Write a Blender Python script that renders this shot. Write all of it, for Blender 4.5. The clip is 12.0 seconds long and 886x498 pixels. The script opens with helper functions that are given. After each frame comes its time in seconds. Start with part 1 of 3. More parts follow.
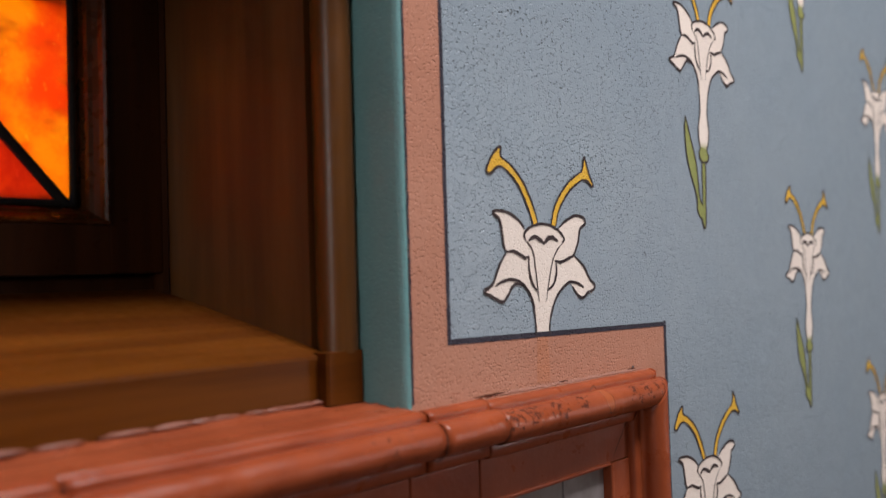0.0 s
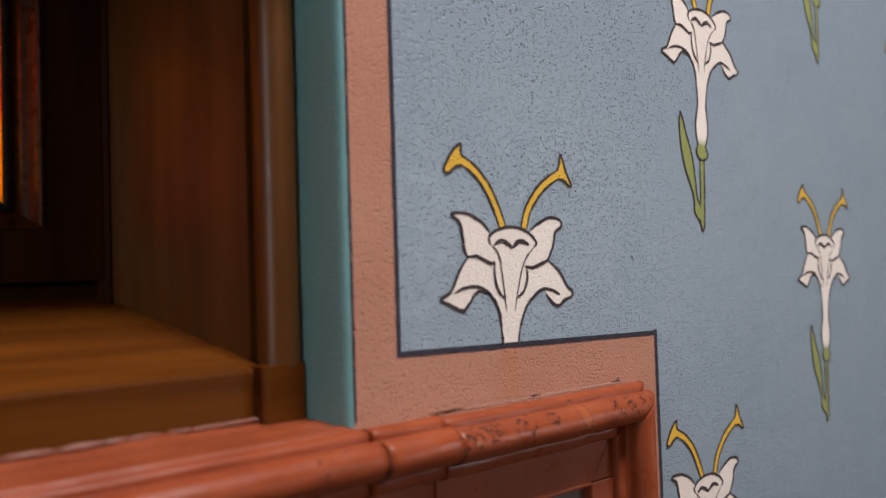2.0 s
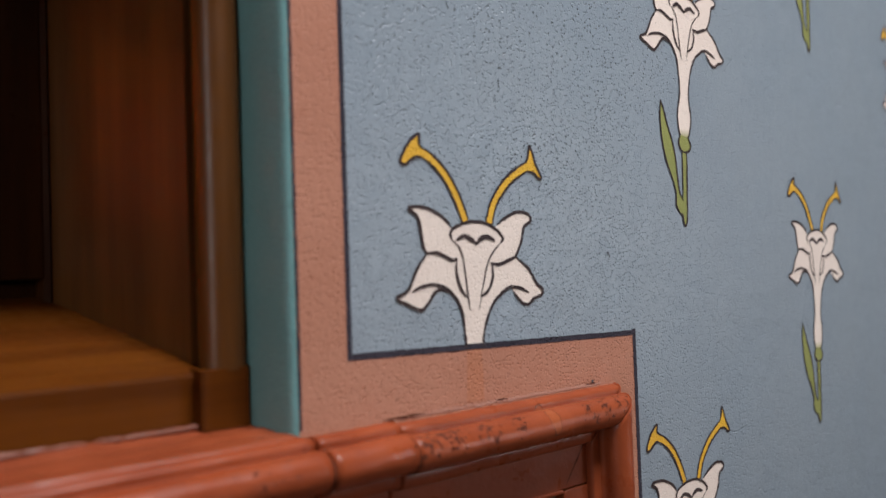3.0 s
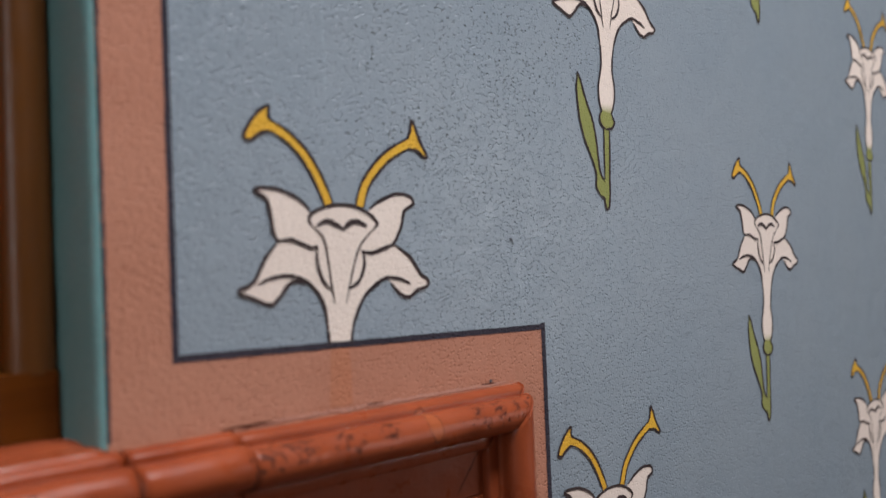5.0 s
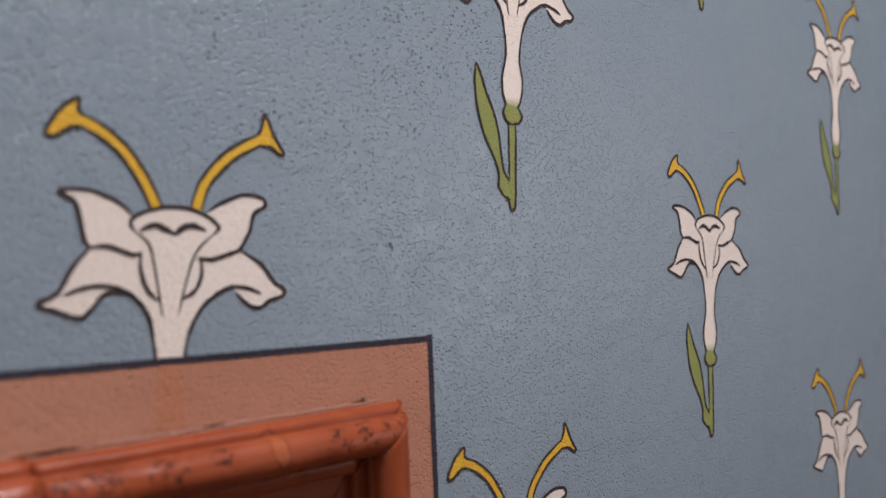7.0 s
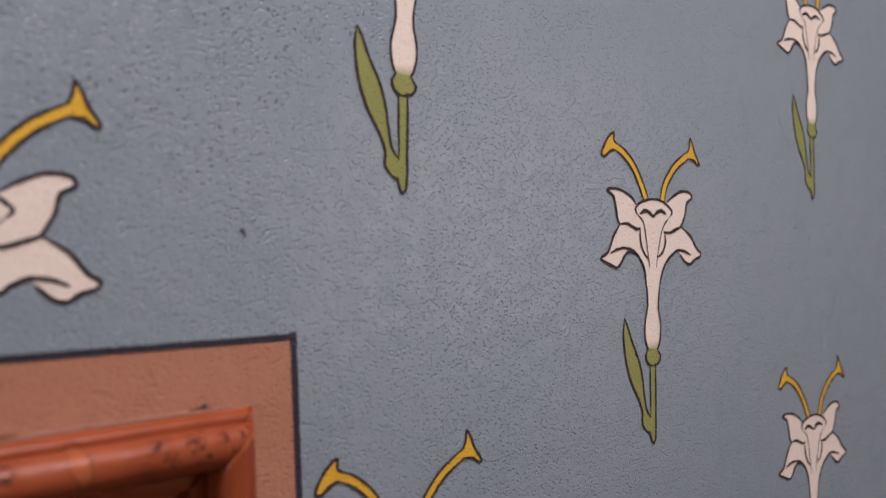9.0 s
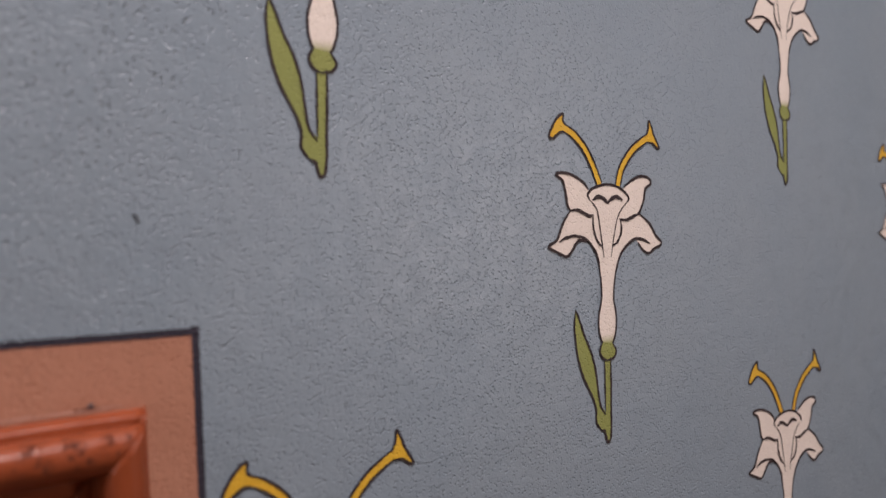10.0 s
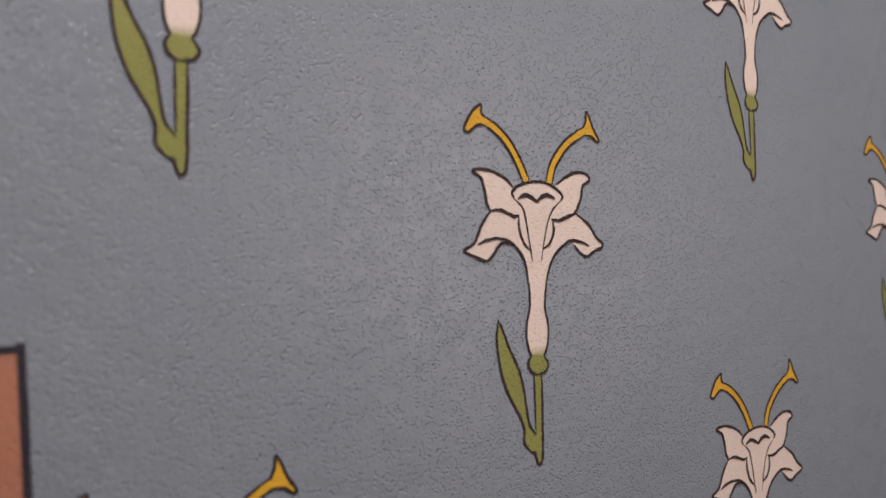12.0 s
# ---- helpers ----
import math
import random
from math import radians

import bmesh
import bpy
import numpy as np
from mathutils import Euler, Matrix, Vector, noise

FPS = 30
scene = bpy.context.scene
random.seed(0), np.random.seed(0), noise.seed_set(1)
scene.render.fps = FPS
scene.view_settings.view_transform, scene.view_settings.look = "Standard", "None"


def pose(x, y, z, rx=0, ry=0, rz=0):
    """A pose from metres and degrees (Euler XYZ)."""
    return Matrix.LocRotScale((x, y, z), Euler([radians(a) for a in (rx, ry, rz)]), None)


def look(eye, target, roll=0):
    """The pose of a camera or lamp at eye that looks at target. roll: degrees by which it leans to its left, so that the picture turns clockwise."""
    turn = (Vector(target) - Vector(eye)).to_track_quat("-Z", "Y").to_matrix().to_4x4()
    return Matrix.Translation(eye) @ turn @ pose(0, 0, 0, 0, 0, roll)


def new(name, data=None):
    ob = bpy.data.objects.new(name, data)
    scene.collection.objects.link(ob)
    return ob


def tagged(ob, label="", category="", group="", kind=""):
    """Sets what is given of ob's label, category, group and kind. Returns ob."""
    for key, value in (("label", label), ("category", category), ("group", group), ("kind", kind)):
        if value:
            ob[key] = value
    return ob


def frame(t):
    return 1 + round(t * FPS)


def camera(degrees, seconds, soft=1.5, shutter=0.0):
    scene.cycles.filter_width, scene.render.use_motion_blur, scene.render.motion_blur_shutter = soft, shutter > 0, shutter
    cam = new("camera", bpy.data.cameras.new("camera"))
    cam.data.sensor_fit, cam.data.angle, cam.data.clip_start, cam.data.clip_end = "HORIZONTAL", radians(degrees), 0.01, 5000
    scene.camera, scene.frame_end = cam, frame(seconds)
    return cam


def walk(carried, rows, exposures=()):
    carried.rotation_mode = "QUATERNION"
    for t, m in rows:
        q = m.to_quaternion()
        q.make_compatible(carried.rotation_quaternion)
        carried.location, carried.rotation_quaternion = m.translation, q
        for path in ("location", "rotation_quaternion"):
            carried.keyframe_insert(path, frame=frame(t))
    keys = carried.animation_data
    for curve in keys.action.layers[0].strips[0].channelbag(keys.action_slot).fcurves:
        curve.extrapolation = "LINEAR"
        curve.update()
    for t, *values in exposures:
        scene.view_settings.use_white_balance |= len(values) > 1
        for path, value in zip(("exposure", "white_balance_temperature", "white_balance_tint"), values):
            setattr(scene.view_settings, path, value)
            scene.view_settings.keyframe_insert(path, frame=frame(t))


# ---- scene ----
cam = camera(54.0, 12.0)
PATH = [
    (0, (-0.982, -0.54, 1.474), (0.48, 0.823, 1.535), -1.7),
    (0.5, (-0.96, -0.544, 1.476), (0.487, 0.835, 1.537), -1.8),
    (1, (-0.935, -0.548, 1.476), (0.494, 0.849, 1.545), -1.9),
    (1.5, (-0.912, -0.55, 1.476), (0.5, 0.865, 1.55), -2.0),
    (2, (-0.884, -0.559, 1.476), (0.507, 0.877, 1.545), -1.8),
    (2.5, (-0.855, -0.557, 1.474), (0.53, 0.885, 1.54), -1.9),
    (3, (-0.823, -0.557, 1.474), (0.557, 0.889, 1.54), -2.0),
    (5, (-0.678, -0.575, 1.47), (0.692, 0.882, 1.512), -2.3),
    (5.5, (-0.641, -0.587, 1.472), (0.718, 0.879, 1.52), -2.3),
    (6, (-0.602, -0.597, 1.471), (0.744, 0.881, 1.523), -2.2),
    (6.5, (-0.566, -0.608, 1.472), (0.772, 0.878, 1.519), -2.3),
    (7, (-0.53, -0.617, 1.471), (0.797, 0.878, 1.515), -2.3),
    (9, (-0.362, -0.634, 1.466), (0.909, 0.91, 1.487), -2.2),
    (9.5, (-0.315, -0.637, 1.462), (0.949, 0.913, 1.475), -2.2),
    (10, (-0.272, -0.639, 1.456), (0.984, 0.917, 1.469), -2.6),
    (10.5, (-0.234, -0.643, 1.451), (1.0, 0.931, 1.468), -2.7),
    (11, (-0.196, -0.648, 1.446), (1.021, 0.94, 1.471), -2.9),
    (11.5, (-0.158, -0.651, 1.445), (1.043, 0.947, 1.477), -3.1),
    (12, (-0.124, -0.653, 1.447), (1.068, 0.953, 1.483), -3.3),
]
EXPOSURES = [(0, -0.04, 6500, 13), (2.5, -0.09, 6400, 12), (5.5, -0.24, 6400, 13), (6.5, -0.26, 6300, 11), (7.0, -0.27, 6400, 15), (9.5, -0.32, 6900, 22), (11, -0.35, 6950, 20), (12, -0.37, 7250, 24)]
walk(cam, [(t, look(eye, target, roll)) for t, eye, target, roll in PATH], EXPOSURES)
cam.data.dof.use_dof = True
cam.data.dof.focus_distance = 0.97
cam.data.dof.aperture_fstop = 3.1

# ---------------------------------------------------------------- world and light
world = bpy.data.worlds.new("sky")
scene.world = world
world.use_nodes = True
wn = world.node_tree.nodes
sky = wn.new("ShaderNodeTexSky")
sky.sky_type = "NISHITA"
sky.sun_disc = False
sky.sun_elevation = radians(40)
sky.sun_rotation = radians(200)
world.node_tree.links.new(sky.outputs[0], wn["Background"].inputs[0])
wn["Background"].inputs[1].default_value = 0.08


def area(name, eye, target, width, height, watts, colour):
    lamp = bpy.data.lights.new(name, "AREA")
    lamp.shape = "RECTANGLE"
    lamp.size, lamp.size_y = width, height
    lamp.energy = watts
    lamp.color = colour
    ob = new(name, lamp)
    ob.matrix_world = look(eye, target)
    return ob


# daylight in the tall south window (the main light), the skylight and the west window, and behind the coloured glass
area("south_window_daylight", (2.95, -3.27, 1.75), (2.95, 0, 1.75), 0.85, 1.50, 50, (0.98, 0.985, 1.0))
area("skylight_daylight", (0.0, -1.30, 4.24), (0.0, -1.30, 0), 0.9, 0.7, 170, (0.98, 0.98, 1.0))
area("west_window_daylight", (-3.18, -1.1, 1.95), (0, -1.1, 1.95), 0.62, 1.3, 16, (0.93, 0.97, 1.0))
area("daylight_behind_glass", (-1.0, 0.85, 1.70), (-1.0, 0, 1.70), 1.2, 0.8, 11, (1.0, 0.95, 0.85))

# ---------------------------------------------------------------- materials


def tree_of(name):
    m = bpy.data.materials.new(name)
    m.use_nodes = True
    return m, m.node_tree.nodes, m.node_tree.links, m.node_tree.nodes["Principled BSDF"]


def noise_node(n, l, coord, scale, detail=3.0, rough=0.55, stretch=None):
    if stretch:
        mp = n.new("ShaderNodeMapping")
        mp.inputs["Scale"].default_value = stretch
        l.new(coord, mp.inputs["Vector"])
        coord = mp.outputs[0]
    t = n.new("ShaderNodeTexNoise")
    t.inputs["Scale"].default_value = scale
    t.inputs["Detail"].default_value = detail
    t.inputs["Roughness"].default_value = rough
    l.new(coord, t.inputs["Vector"])
    return t.outputs["Fac"]


def ramp(n, l, fac, lo, hi, a=0.0, b=1.0):
    r = n.new("ShaderNodeMapRange")
    r.interpolation_type = "SMOOTHSTEP"
    for key, v in zip(("From Min", "From Max", "To Min", "To Max"), (lo, hi, a, b)):
        r.inputs[key].default_value = v
    l.new(fac, r.inputs["Value"])
    return r.outputs[0]


def calc(n, l, op, a, b):
    m = n.new("ShaderNodeMath")
    m.operation = op
    for i, v in enumerate((a, b)):
        if isinstance(v, (int, float)):
            m.inputs[i].default_value = v
        else:
            l.new(v, m.inputs[i])
    return m.outputs[0]


def blend(n, l, fac, a, b):
    m = n.new("ShaderNodeMix")
    m.data_type = "RGBA"
    for key, v in ((0, fac), (6, a), (7, b)):
        if isinstance(v, tuple):
            m.inputs[key].default_value = (*v, 1)
        elif isinstance(v, float):
            m.inputs[key].default_value = v
        else:
            l.new(v, m.inputs[key])
    return m.outputs[2]


def relief_group():
    """Stippled, pitted plaster: the height of its surface in millimetres, and its pinholes, by place in the room."""
    g = bpy.data.node_groups.new("plaster_relief", "ShaderNodeTree")
    for nm in ("Height", "Pits", "Patch"):
        g.interface.new_socket(nm, in_out="OUTPUT", socket_type="NodeSocketFloat")
    n, l = g.nodes, g.links
    geo = n.new("ShaderNodeNewGeometry").outputs["Position"]
    out = n.new("NodeGroupOutput")
    patch = ramp(n, l, noise_node(n, l, geo, 9, 2), 0.36, 0.62)
    grain = n.new("ShaderNodeTexVoronoi")
    grain.inputs["Scale"].default_value = 330
    l.new(geo, grain.inputs["Vector"])
    tint = n.new("ShaderNodeSeparateColor")
    l.new(grain.outputs["Color"], tint.inputs[0])
    dimple = calc(n, l, "MULTIPLY", ramp(n, l, grain.outputs["Distance"], 0.10, 0.52, 1.0, 0.0), ramp(n, l, tint.outputs[1], 0.15, 0.60, 0.15, 1.0))
    stipple = calc(n, l, "SUBTRACT", 1.0, dimple)
    fine = noise_node(n, l, geo, 450, 1.5)
    soft = noise_node(n, l, geo, 34, 2)
    drag = noise_node(n, l, geo, 90, 2, 0.5, (1, 1, 0.55))
    vor = n.new("ShaderNodeTexVoronoi")
    vor.inputs["Scale"].default_value = 200
    vor.inputs["Randomness"].default_value = 1.0
    l.new(geo, vor.inputs["Vector"])
    sep = n.new("ShaderNodeSeparateColor")
    l.new(vor.outputs["Color"], sep.inputs[0])
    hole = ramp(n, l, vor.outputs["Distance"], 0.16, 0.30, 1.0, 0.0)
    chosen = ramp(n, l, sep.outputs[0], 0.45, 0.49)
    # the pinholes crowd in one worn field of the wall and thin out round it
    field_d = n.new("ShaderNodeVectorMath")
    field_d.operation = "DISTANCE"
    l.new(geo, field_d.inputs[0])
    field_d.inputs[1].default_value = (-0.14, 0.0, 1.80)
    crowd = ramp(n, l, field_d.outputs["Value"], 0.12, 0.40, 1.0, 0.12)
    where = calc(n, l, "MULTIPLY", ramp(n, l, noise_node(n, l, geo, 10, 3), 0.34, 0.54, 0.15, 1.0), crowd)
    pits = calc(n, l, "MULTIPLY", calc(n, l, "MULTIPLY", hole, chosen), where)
    h = calc(n, l, "MULTIPLY", calc(n, l, "MULTIPLY", stipple, 0.78), ramp(n, l, patch, 0, 1, 0.75, 1.0))
    h = calc(n, l, "ADD", h, calc(n, l, "MULTIPLY", fine, 0.42))
    h = calc(n, l, "ADD", h, calc(n, l, "MULTIPLY", soft, 0.9))
    h = calc(n, l, "ADD", h, calc(n, l, "MULTIPLY", drag, 0.22))
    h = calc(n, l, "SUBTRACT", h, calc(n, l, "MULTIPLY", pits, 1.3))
    l.new(h, out.inputs[0])
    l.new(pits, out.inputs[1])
    l.new(patch, out.inputs[2])
    return g


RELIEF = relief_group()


def plaster(name, colour, second, rough=0.43, depth=1.0, worn=None, spots=0.95, gloss=0.9):
    m, n, l, p = tree_of(name)
    p.inputs["Specular IOR Level"].default_value = gloss
    g = n.new("ShaderNodeGroup")
    g.node_tree = RELIEF
    geo = n.new("ShaderNodeNewGeometry").outputs["Position"]
    cloud = ramp(n, l, noise_node(n, l, geo, 7, 4), 0.3, 0.7)
    c = blend(n, l, cloud, colour, second)
    grain = ramp(n, l, noise_node(n, l, geo, 210, 2), 0.35, 0.75, 0.0, 0.22)
    c = blend(n, l, grain, c, tuple(v * 0.72 for v in colour))
    if worn:
        rub = ramp(n, l, noise_node(n, l, geo, 60, 4), 0.58, 0.72, 0.0, 0.6)
        c = blend(n, l, rub, c, worn)
    # shade inside the pinholes is put into the colour, on top of the bump
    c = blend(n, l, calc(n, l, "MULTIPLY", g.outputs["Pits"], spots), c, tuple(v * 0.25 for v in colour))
    l.new(c, p.inputs["Base Color"])
    l.new(ramp(n, l, noise_node(n, l, geo, 45, 3), 0.3, 0.7, rough - 0.06, rough + 0.06), p.inputs["Roughness"])
    b = n.new("ShaderNodeBump")
    b.inputs["Strength"].default_value = 1.0
    b.inputs["Distance"].default_value = 0.00088 * depth
    l.new(g.outputs["Height"], b.inputs["Height"])
    l.new(b.outputs[0], p.inputs["Normal"])
    return m


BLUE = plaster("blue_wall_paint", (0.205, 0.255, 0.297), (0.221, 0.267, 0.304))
BAND = plaster("salmon_band_paint", (0.418, 0.176, 0.108), (0.452, 0.200, 0.126), 0.55, 0.8, (0.37, 0.14, 0.080), 0.3, 0.3)
TEAL = plaster("teal_reveal_paint", (0.163, 0.352, 0.350), (0.180, 0.372, 0.368), 0.5, 0.45, None, 0.6, 0.5)
LINE = plaster("dark_line_paint", (0.030, 0.026, 0.036), (0.045, 0.038, 0.050), 0.65, 1.0, None, 0.2, 0.15)
CREAM = plaster("cream_petal_paint", (0.80, 0.685, 0.595), (0.76, 0.64, 0.555), 0.55, 0.42, (0.70, 0.59, 0.54), 0.25, 0.45)
YELLOW = plaster("ochre_yellow_paint", (0.74, 0.43, 0.030), (0.68, 0.36, 0.022), 0.55, 0.6, None, 0.3, 0.4)
GREEN = plaster("olive_green_paint", (0.27, 0.28, 0.075), (0.23, 0.25, 0.065), 0.6, 0.6, None, 0.3, 0.45)
OUTLINE = plaster("brown_outline_paint", (0.035, 0.024, 0.026), (0.055, 0.038, 0.036), 0.6, 0.9, (0.075, 0.055, 0.05), 0.2, 0.15)
GHOST = plaster("orange_overpaint", (0.445, 0.168, 0.088), (0.435, 0.180, 0.100), 0.55, 1.0, (0.42, 0.16, 0.09), 0.3, 0.3)
ROOM = plaster("room_paint", (0.105, 0.085, 0.070), (0.090, 0.074, 0.060), 0.7, 0.8, None, 0.5, 0.3)


def tube_paint():
    """Cream paint that fades into green where the flower's tube meets its calyx."""
    m = CREAM.copy()
    m.name = "cream_to_green_paint"
    n, l, p = m.node_tree.nodes, m.node_tree.links, m.node_tree.nodes["Principled BSDF"]
    was = p.inputs["Base Color"].links[0].from_socket
    tc = n.new("ShaderNodeTexCoord").outputs["Object"]
    sep = n.new("ShaderNodeSeparateXYZ")
    l.new(tc, sep.inputs[0])
    ragged = calc(n, l, "ADD", sep.outputs[2], calc(n, l, "MULTIPLY", noise_node(n, l, tc, 250), 0.006))
    l.new(blend(n, l, ramp(n, l, ragged, -0.108, -0.092), (0.27, 0.28, 0.075), was), p.inputs["Base Color"])
    return m


TUBE = tube_paint()


def terracotta():
    m, n, l, p = tree_of("glazed_terracotta")
    p.inputs["Specular IOR Level"].default_value = 0.22
    geo = n.new("ShaderNodeNewGeometry").outputs["Position"]
    rnd = n.new("ShaderNodeObjectInfo").outputs["Random"]
    c = blend(n, l, ramp(n, l, noise_node(n, l, geo, 16, 4), 0.3, 0.7), (0.206, 0.037, 0.0115), (0.276, 0.055, 0.0175))
    c = blend(n, l, calc(n, l, "MULTIPLY", rnd, 0.35), c, (0.27, 0.072, 0.032))
    c = blend(n, l, ramp(n, l, noise_node(n, l, geo, 130, 3), 0.55, 0.75, 0, 0.35), c, (0.22, 0.05, 0.022))
    # chips of glaze, in clusters round three spots of the rail
    chips = None
    for spot, reach in (((-0.342, -0.033, 1.338), 0.030), ((-0.315, -0.033, 1.343), 0.034), ((-0.272, -0.034, 1.342), 0.026), ((-0.232, -0.034, 1.343), 0.024), ((-0.128, -0.033, 1.340), 0.026), ((-0.102, -0.033, 1.340), 0.026), ((-0.075, -0.030, 1.341), 0.022), ((-0.49, -0.034, 1.338), 0.05)):
        d = n.new("ShaderNodeVectorMath")
        d.operation = "DISTANCE"
        l.new(geo, d.inputs[0])
        d.inputs[1].default_value = spot
        near = ramp(n, l, d.outputs["Value"], reach * 0.25, reach, 0.165 if spot[0] > -0.4 else 0.09, 0.0)
        chips = near if chips is None else calc(n, l, "MAXIMUM", chips, near)
    speck = noise_node(n, l, geo, 210, 4, 0.65, (1.1, 1, 0.8))
    chip = ramp(n, l, calc(n, l, "ADD", speck, chips), 0.705, 0.730)
    # one large flake of glaze lost from the front of the roll
    d = n.new("ShaderNodeVectorMath")
    d.operation = "DISTANCE"
    mp = n.new("ShaderNodeMapping")
    mp.vector_type = "POINT"
    mp.inputs["Location"].default_value = (0.184 * 1.9, 0.0, -1.337)
    mp.inputs["Scale"].default_value = (1.9, 0.0, 1.0)
    l.new(geo, mp.inputs["Vector"])
    l.new(mp.outputs[0], d.inputs[0])
    rim = calc(n, l, "ADD", d.outputs["Value"], calc(n, l, "MULTIPLY", noise_node(n, l, geo, 90, 3), 0.012))
    flake = ramp(n, l, rim, 0.0185, 0.0193, 1.0, 0.0)
    edge = calc(n, l, "SUBTRACT", ramp(n, l, rim, 0.0192, 0.0212, 1.0, 0.0), flake)
    c = blend(n, l, edge, c, (0.07, 0.018, 0.009))
    c = blend(n, l, flake, c, (0.31, 0.076, 0.026))
    c = blend(n, l, chip, c, (0.085, 0.019, 0.008))
    l.new(c, p.inputs["Base Color"])
    r = ramp(n, l, noise_node(n, l, geo, 40, 4), 0.3, 0.7, 0.26, 0.44)
    l.new(calc(n, l, "ADD", r, calc(n, l, "MULTIPLY", chip, 0.4)), p.inputs["Roughness"])
    h = calc(n, l, "ADD", calc(n, l, "MULTIPLY", noise_node(n, l, geo, 55, 3), 0.8), calc(n, l, "MULTIPLY", noise_node(n, l, geo, 300, 2), 0.12))
    h = calc(n, l, "SUBTRACT", h, calc(n, l, "MULTIPLY", chip, 1.7))
    h = calc(n, l, "SUBTRACT", h, calc(n, l, "MULTIPLY", flake, 1.3))
    b = n.new("ShaderNodeBump")
    b.inputs["Distance"].default_value = 0.001
    l.new(h, b.inputs["Height"])
    l.new(b.outputs[0], p.inputs["Normal"])
    return m


TERRA = terracotta()


def simple(name, a, b, scale, rough, bump=0.0003, stretch=None, metal=0.0, coat=0.0, gloss=0.5):
    m, n, l, p = tree_of(name)
    p.inputs["Specular IOR Level"].default_value = gloss
    geo = n.new("ShaderNodeNewGeometry").outputs["Position"]
    f = noise_node(n, l, geo, scale, 5, 0.6, stretch)
    c = blend(n, l, ramp(n, l, f, 0.3, 0.7), a, b)
    l.new(c, p.inputs["Base Color"])
    l.new(ramp(n, l, noise_node(n, l, geo, scale * 2.3, 3), 0.3, 0.7, rough * 0.8, rough * 1.2), p.inputs["Roughness"])
    p.inputs["Metallic"].default_value = metal
    p.inputs["Coat Weight"].default_value = coat
    p.inputs["Coat Roughness"].default_value = 0.25
    bp = n.new("ShaderNodeBump")
    bp.inputs["Distance"].default_value = bump
    l.new(f, bp.inputs["Height"])
    l.new(bp.outputs[0], p.inputs["Normal"])
    return m


WOOD_UP = simple("varnished_wood_upright", (0.080, 0.0275, 0.0050), (0.130, 0.0460, 0.0085), 42, 0.36, 0.0003, (1, 1, 0.06), 0, 0.0, 0.38)
WOOD_ALONG = simple("varnished_wood_lengthwise", (0.066, 0.0165, 0.0018), (0.112, 0.0315, 0.0032), 42, 0.42, 0.0003, (0.06, 1, 1), 0, 0.0, 0.1)
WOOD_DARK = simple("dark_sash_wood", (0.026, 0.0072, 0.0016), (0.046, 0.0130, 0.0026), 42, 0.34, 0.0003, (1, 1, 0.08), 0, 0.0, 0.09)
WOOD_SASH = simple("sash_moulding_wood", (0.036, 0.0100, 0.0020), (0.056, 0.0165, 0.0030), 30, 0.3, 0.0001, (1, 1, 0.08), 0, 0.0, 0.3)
# tile colour is lightened to grey to stand for daylight reflected in the glaze
TILE = simple("grey_brown_tile_with_reflection", (0.160, 0.130, 0.120), (0.270, 0.240, 0.235), 14, 0.10, 0.0008)
GROUT = simple("dark_grout", (0.06, 0.025, 0.016), (0.11, 0.045, 0.028), 60, 0.9, 0.001)
MORTAR = simple("reddish_mortar", (0.13, 0.034, 0.015), (0.20, 0.060, 0.032), 50, 0.5, 0.0012, None, 0, 0.0, 0.35)
LEAD = simple("lead_came", (0.012, 0.010, 0.010), (0.022, 0.018, 0.017), 60, 0.6, 0.0004, None, 0.1, 0.0, 0.2)
FLOOR = simple("oak_floorboard", (0.075, 0.038, 0.018), (0.125, 0.065, 0.032), 14, 0.4, 0.0004, (0.1, 1, 1))
CEILING = simple("ceiling_paint", (0.26, 0.24, 0.21), (0.29, 0.27, 0.24), 5, 0.8, 0.0005)
FRAME_WHITE = simple("painted_window_wood", (0.30, 0.20, 0.12), (0.36, 0.24, 0.15), 30, 0.4, 0.0003, (1, 1, 0.1))
CHIP = simple("knocked_spot", (0.05, 0.055, 0.065), (0.08, 0.085, 0.095), 300, 0.8, 0.0006)


